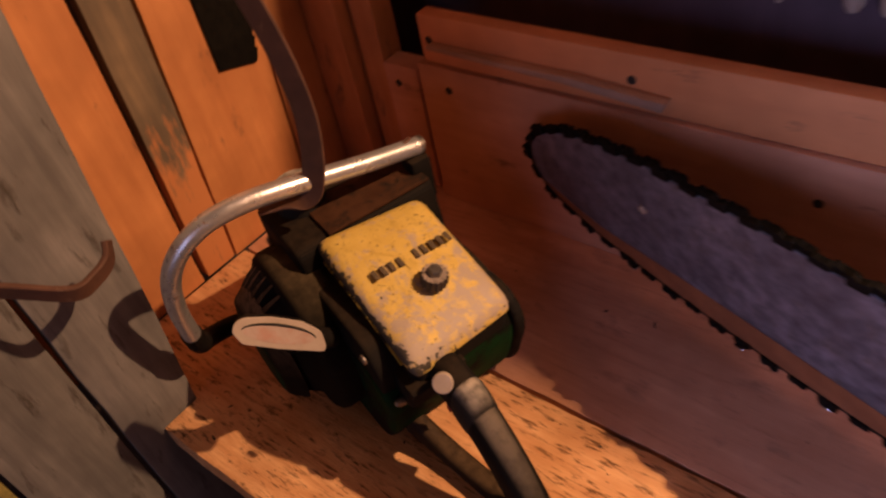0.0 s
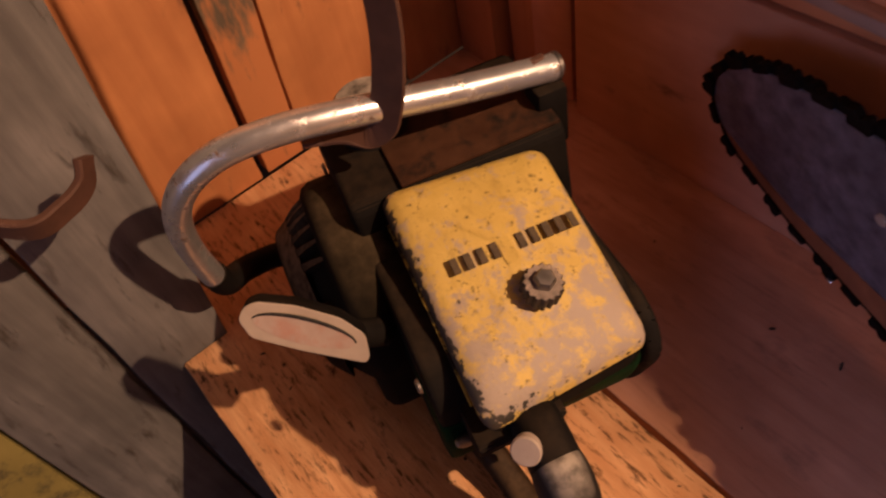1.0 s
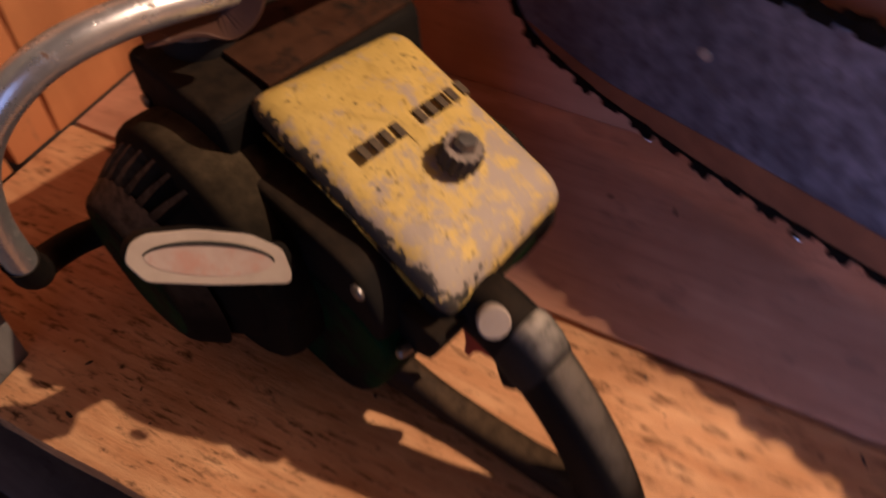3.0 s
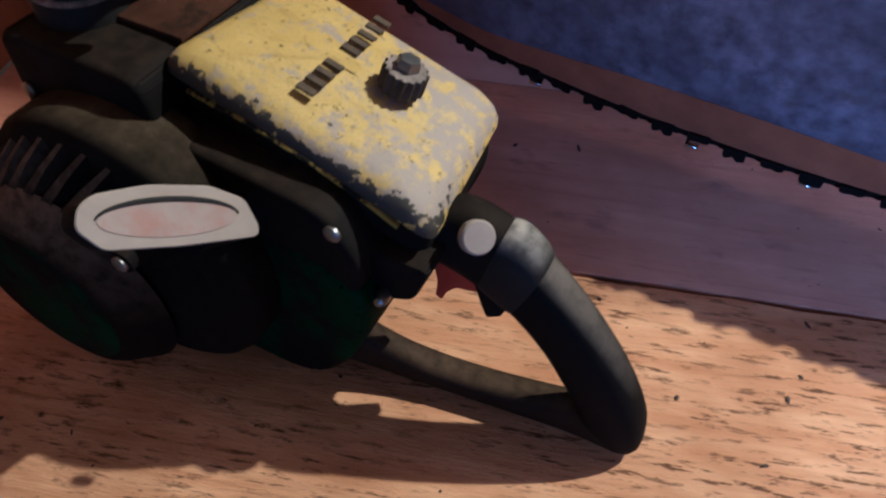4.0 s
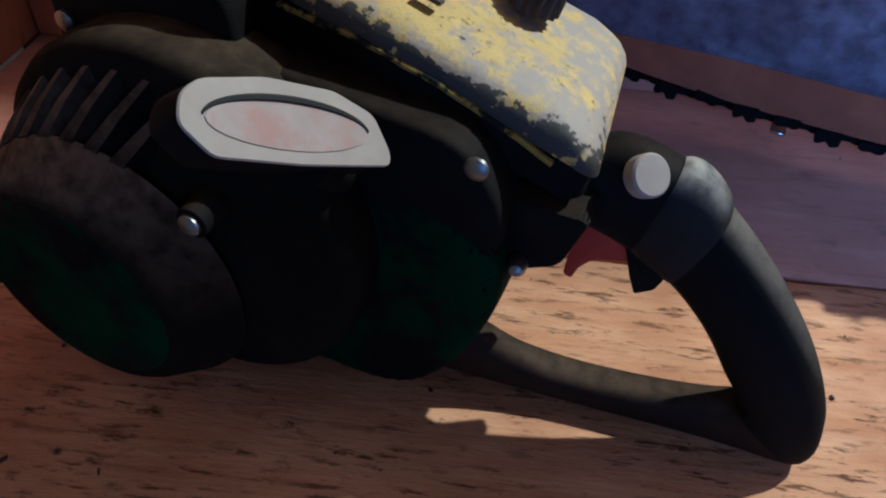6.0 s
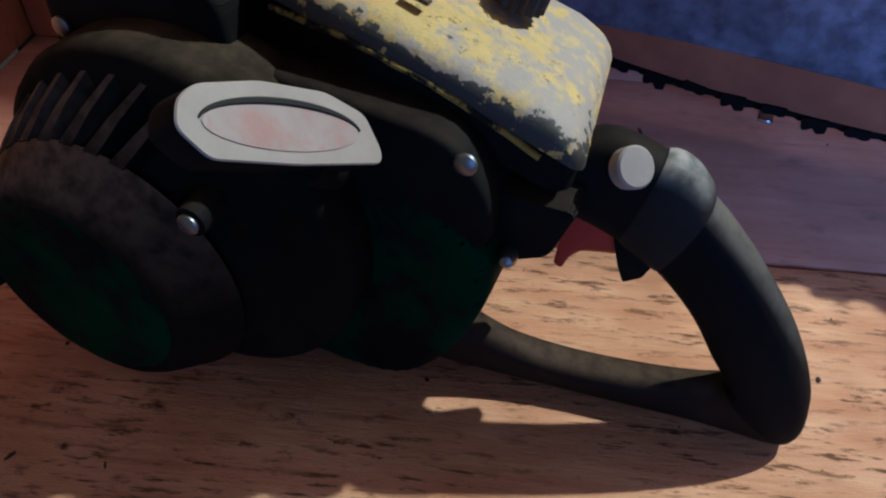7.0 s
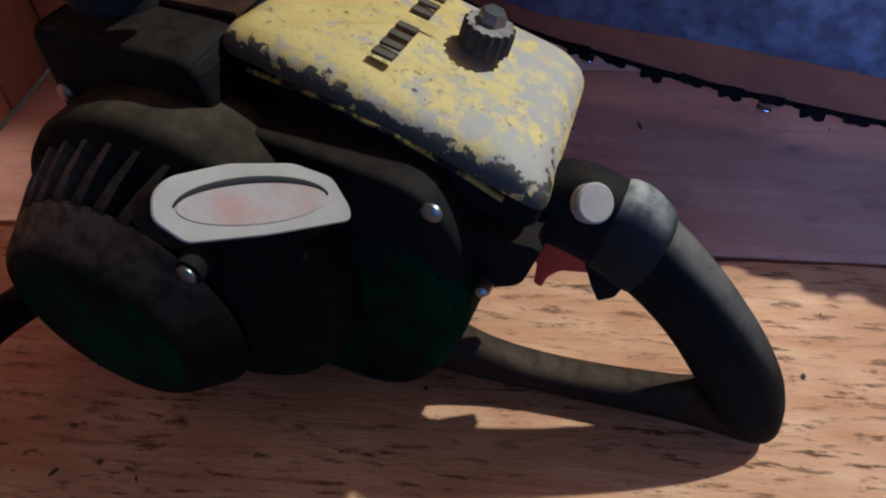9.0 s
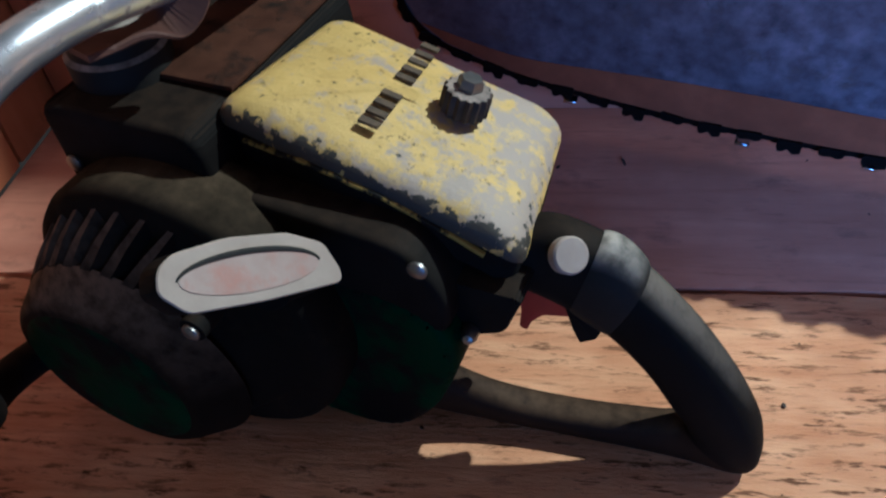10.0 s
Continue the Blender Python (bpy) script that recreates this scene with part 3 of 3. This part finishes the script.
part("trigger", prism(rounded([(0.092, 0.140), (0.124, 0.140), (0.130, 0.114), (0.113, 0.109), (0.106, 0.100), (0.103, 0.090), (0.098, 0.092), (0.099, 0.108)], 0.002), "y", -0.090, -0.076, 0.001), M_RED, SAW, "red trigger")
part("trigger_lock", prism(rounded([(0.124, 0.132), (0.152, 0.122), (0.146, 0.104), (0.137, 0.097), (0.132, 0.108)], 0.002), "y", -0.094, -0.072, 0.001), M_BLACK, SAW)
part("throttle_linkage", prism(rounded([(0.060, 0.160), (0.110, 0.160), (0.100, 0.128), (0.070, 0.112)], 0.006), "y", -0.125, -0.060, 0.003), M_BLACK, SAW)
part("switch_lever", moved(lathe([(0, 0), (0.006, 0.001), (0.005, 0.012), (0.003, 0.016), (0, 0.017)], 12), pose(0.079, -0.120, 0.122, 70, 30, 0)), M_STEEL, SAW)
SCREW = (-0.052, -0.196, 0.1525)
for p in ((0.060, -0.143, 0.186), SCREW, (-0.155, -0.141, 0.200)):
    part("screw", moved(lathe([(0, 0), (0.0055, 0.0), (0.0055, 0.0018), (0.004, 0.003), (0, 0.0032)], 16), pose(*p, 90, 0, 0)), M_STEEL, SAW)
part("screw_boss", moved(lathe([(0, 0), (0.010, 0.0), (0.008, 0.0355), (0, 0.036)], 16), pose(SCREW[0], -0.160, SCREW[2], 90, 0, 0)), M_BLACK, SAW)

# front handle bar
line = spline([(-0.094, 0.040, 0.264), (-0.088, -0.030, 0.281), (-0.085, -0.115, 0.302), (-0.087, -0.165, 0.309), (-0.092, -0.205, 0.304),
               (-0.102, -0.236, 0.282), (-0.117, -0.256, 0.245), (-0.133, -0.265, 0.195), (-0.148, -0.266, 0.138)], 8)
front_bar = part("front_handle", pipe(line, 0.0105, 24), M_ALU, SAW, "worn chromed tubular front handle")
part("end_cap", pipe([V((-0.0945, 0.0405, 0.264)), V((-0.0948, 0.0435, 0.2632))], 0.0112, 24), M_STEEL, front_bar)
part("tube_slot", moved(box(-0.0035, 0.0035, -0.0065, 0.0065, -0.0012, 0.0012, 0.001, 1), Matrix.Translation(V((-0.0915, 0.026, 0.2785))) @ pose(0, 0, 0, 13, 0, 0)), M_RUST, front_bar, "small stamped slot near the open end")
part("handle_mount", pipe(spline([(-0.147, -0.266, 0.145), (-0.162, -0.263, 0.112), (-0.196, -0.250, 0.082), (-0.213, -0.215, 0.064), (-0.203, -0.165, 0.055), (-0.165, -0.130, 0.055)], 6), 0.0125, 16), M_BLACK, SAW, "black rubber handle mount")
part("handle_bracket", box(-0.105, -0.078, 0.020, 0.045, 0.20, 0.256, 0.004), M_BLACK, SAW)

# hand guard strap
guard = spline([(-0.103, -0.148, 0.283), (-0.096, -0.130, 0.282), (-0.086, -0.110, 0.281), (-0.079, -0.099, 0.286), (-0.075, -0.092, 0.300), (-0.072, -0.083, 0.335), (-0.074, -0.077, 0.375), (-0.082, -0.077, 0.42), (-0.094, -0.080, 0.46), (-0.110, -0.085, 0.50), (-0.128, -0.093, 0.54)], 6)
part("hand_guard", pipe(guard, 0, flat=(0.0120, 0.0018), side=(0.75, 0.66, 0)), M_RUST, SAW, "rusty flat iron hand guard")
part("filler_cap", moved(lathe([(0, 0), (0.029, 0.0), (0.029, 0.016), (0.026, 0.018), (0.026, 0.028), (0.023, 0.031), (0, 0.0315)], 32), pose(-0.140, -0.094, 0.236)), M_COLLAR, SAW, "black filler cap with a pale top")

# ---- second saw's bar ----
BX, BU = V((0.955, -0.290, -0.050)).normalized(), V((0.0, -0.197, 0.98))
BN = BX.cross(BU).normalized()
BU = BN.cross(BX)
BM = Matrix.Translation((0.114, 0.207, 0.05)) @ Matrix((BX, BU, BN)).transposed().to_4x4()
BAR = thing("guide_bar", BM, "broad steel chainsaw guide bar with a loose oily chain", "guide bar")


def bar_line(grow=0.0):
    top = [(0.72, 0.205), (0.45, 0.212), (0.25, 0.212), (0.10, 0.208), (0.0, 0.198), (-0.08, 0.178)]
    tip = [(-0.130, 0.150), (-0.158, 0.118), (-0.166, 0.085), (-0.155, 0.055)]
    low = [(-0.125, 0.031), (-0.06, 0.013), (0.02, 0.004), (0.12, -0.001), (0.25, 0.001), (0.40, 0.014), (0.55, 0.029), (0.72, 0.042)]
    return spline([(x, y, 0) for x, y in top + tip + low], 6)


pts = bar_line()
part("blade", prism([(p.x, p.y) for p in pts], "z", -0.0025, 0.0025, 0.0008, 1), M_BAR, BAR, "worn grey steel blade tinted with blue light")
band = spline([(-0.150, 0.052, 0), (-0.06, 0.034, 0), (0.02, 0.036, 0), (0.12, 0.042, 0), (0.28, 0.045, 0), (0.50, 0.046, 0), (0.70, 0.047, 0)], 6) + spline([(0.70, 0.042, 0), (0.55, 0.030, 0), (0.40, 0.015, 0), (0.25, 0.002, 0), (0.12, 0.0, 0), (0.02, 0.005, 0), (-0.06, 0.014, 0), (-0.125, 0.033, 0)], 6)
part("rusted_band", prism([(p.x, p.y) for p in band], "z", 0.0026, 0.0031, 0), M_RUSTBAND, BAR, "rusty brown lower edge of the blade")
chain_pts = spline([(x, y, 0) for x, y in ((0.72, 0.210), (0.45, 0.217), (0.25, 0.217), (0.10, 0.213), (0.0, 0.203), (-0.08, 0.183), (-0.134, 0.154), (-0.163, 0.120), (-0.171, 0.085), (-0.158, 0.050),
                                             (-0.125, 0.027), (-0.06, 0.009), (0.02, 0.0), (0.12, -0.005), (0.25, -0.003), (0.40, 0.010), (0.55, 0.025), (0.72, 0.038))], 10)
d = [0]
for a, b in zip(chain_pts, chain_pts[1:]):
    d.append(d[-1] + (b - a).length)
d = np.array(d)


def along(s):
    x, y = np.interp(s, d, [p.x for p in chain_pts]), np.interp(s, d, [p.y for p in chain_pts])
    return V((x, y, 0))


PITCH = 0.0175
LINK = [(-0.0105, -0.005), (0.0105, -0.005), (0.0105, 0.0025), (0.006, 0.0045), (0.0, 0.0030), (-0.006, 0.0045), (-0.0105, 0.0025)]
CUTTER = [(-0.0105, -0.005), (0.0105, -0.005), (0.0105, 0.004), (0.0085, 0.0085), (0.005, 0.0080), (0.001, 0.0045), (-0.004, 0.0105), (-0.0105, 0.0085)]


def link_mesh(shape):
    bm = prism(rounded(shape, 0.0015, 2), "z", -0.0035, 0.0035, 0)
    me = bpy.data.meshes.new("chain_link")
    bm.to_mesh(me)
    bm.free()
    me.materials.append(M_CHAIN)
    return me


tie, cutter = link_mesh(LINK), link_mesh(CUTTER)
for i in range(int(d[-1] / PITCH)):
    s = (i + 0.5) * PITCH
    p, q = along(s - 0.004), along(s + 0.004)
    ob = new("chain_link", cutter if i % 4 == 1 else tie)
    ob.parent = BAR
    a = math.atan2((q - p).y, (q - p).x) + random.uniform(-0.14, 0.14)
    lift = V((0, random.uniform(-0.0014, 0.0014), 0.0022 if i % 2 else -0.0022))
    ob.matrix_basis = Matrix.Translation((p + q) / 2 + lift) @ Matrix.Rotation(a + math.pi, 4, "Z")
for s, h in ((0.002, -0.004), (0.165, -0.012), (0.272, -0.008)):
    part("cutter_edge", moved(box(-0.0065, 0.0065, -0.0016, 0.0016, -0.006, 0.006, 0.0005, 1), pose(s, h - 0.004, 0.001)), M_BRIGHT, BAR, "bright ground cutter edge")
part("rivet", moved(lathe([(0, 0), (0.006, 0), (0.005, 0.002), (0, 0.0025)], 16), pose(0.032, 0.128, 0.0026)), M_CREAM, BAR)

# ---- iron hook on the grey wall ----
HOOK = thing("iron_hook", pose(0, 0, 0), "rusty flat iron hook fixed to the grey boards", "hook")
hook = spline([(-0.279, -0.42, 0.372), (-0.245, -0.365, 0.350), (-0.215, -0.325, 0.325), (-0.190, -0.290, 0.302), (-0.194, -0.265, 0.298), (-0.200, -0.246, 0.302), (-0.206, -0.236, 0.316)], 6)
part("strap", pipe(hook, 0, flat=(0.010, 0.003), side=(0.3, 0.0, 1)), M_RUST, HOOK)

# ---- dark blade hanging on the orange boards ----
BLADE = thing("hand_saw", pose(0, 0, 0), "dark steel saw blade hanging toothed edge outward", "saw")
teeth = [(0.084, 0.62), (0.078, 0.274), (0.140, 0.256)]
for i in range(22):
    z = 0.262 + i * 0.0165
    teeth += [(0.143 + 0.022 * (z - 0.256) / 0.08 * 0.55, z), (0.148 + 0.022 * (z - 0.256) / 0.08 * 0.55, z + 0.012)]
part("blade", prism(teeth, "x", -0.446, -0.4425, 0), M_CHAIN, BLADE)

# ---- pegs behind the back wall ----
RACK = thing("peg_rack", pose(0, 0, 0), "short wooden pegs hanging from a dark rail", "peg rack")
part("rail", box(0.10, 1.20, 0.385, 0.412, 0.36, 0.40, 0.002), M_DARKWALL, RACK)
for x in (0.62, 1.15):
    part("upright", box(x - 0.02, x + 0.02, 0.384, 0.413, -0.002, 0.359, 0.002), M_DARKWALL, RACK)
for x, r in ((0.189, 0.007), (0.263, 0.012), (0.296, 0.009)):
    part("peg", moved(lathe([(0, 0), (r * 0.5, 0.001), (r * 0.85, 0.008), (r, 0.02), (r, 0.045), (0, 0.046)], 14), pose(x, 0.398, 0.3165)), M_CREAM, RACK)

# ---- nails and debris ----
for x, y, z in ((-0.185, 0.2495, 0.203), (-0.21, 0.2555, 0.272), (0.085, 0.2555, 0.276), (-0.292, 0.2615, 0.185), (0.30, 0.2495, 0.18)):
    part("nail_hole", moved(lathe([(0, -0.004), (0.0062, -0.004), (0.0055, 0.0006), (0, 0.0007)], 12), pose(x, y, z, 90, 0, 0)), M_GROOVE, BACK)
bm = bmesh.new()
for i in range(80):
    x, y = random.uniform(-0.26, 0.55), random.choice((random.uniform(-0.275, -0.01), random.uniform(-0.275, -0.16), random.uniform(0.01, 0.23)))
    r = random.choice((0.0006, 0.0008, 0.0010, 0.0016))
    m = Matrix.Translation((x, y, r * 0.35)) @ pose(0, 0, 0, random.uniform(-20, 20), random.uniform(-20, 20), random.uniform(0, 180)) @ Matrix.Diagonal((random.uniform(1.0, 3.2) * r, r, r * 0.6, 1))
    bmesh.ops.create_icosphere(bm, subdivisions=1, radius=1, matrix=m)
tagged(part("wood_debris", uneven(bm, 0.0006, 300), M_DEBRIS), "dark crumbs and splinters strewn on the bench", "debris", kind="stuff")
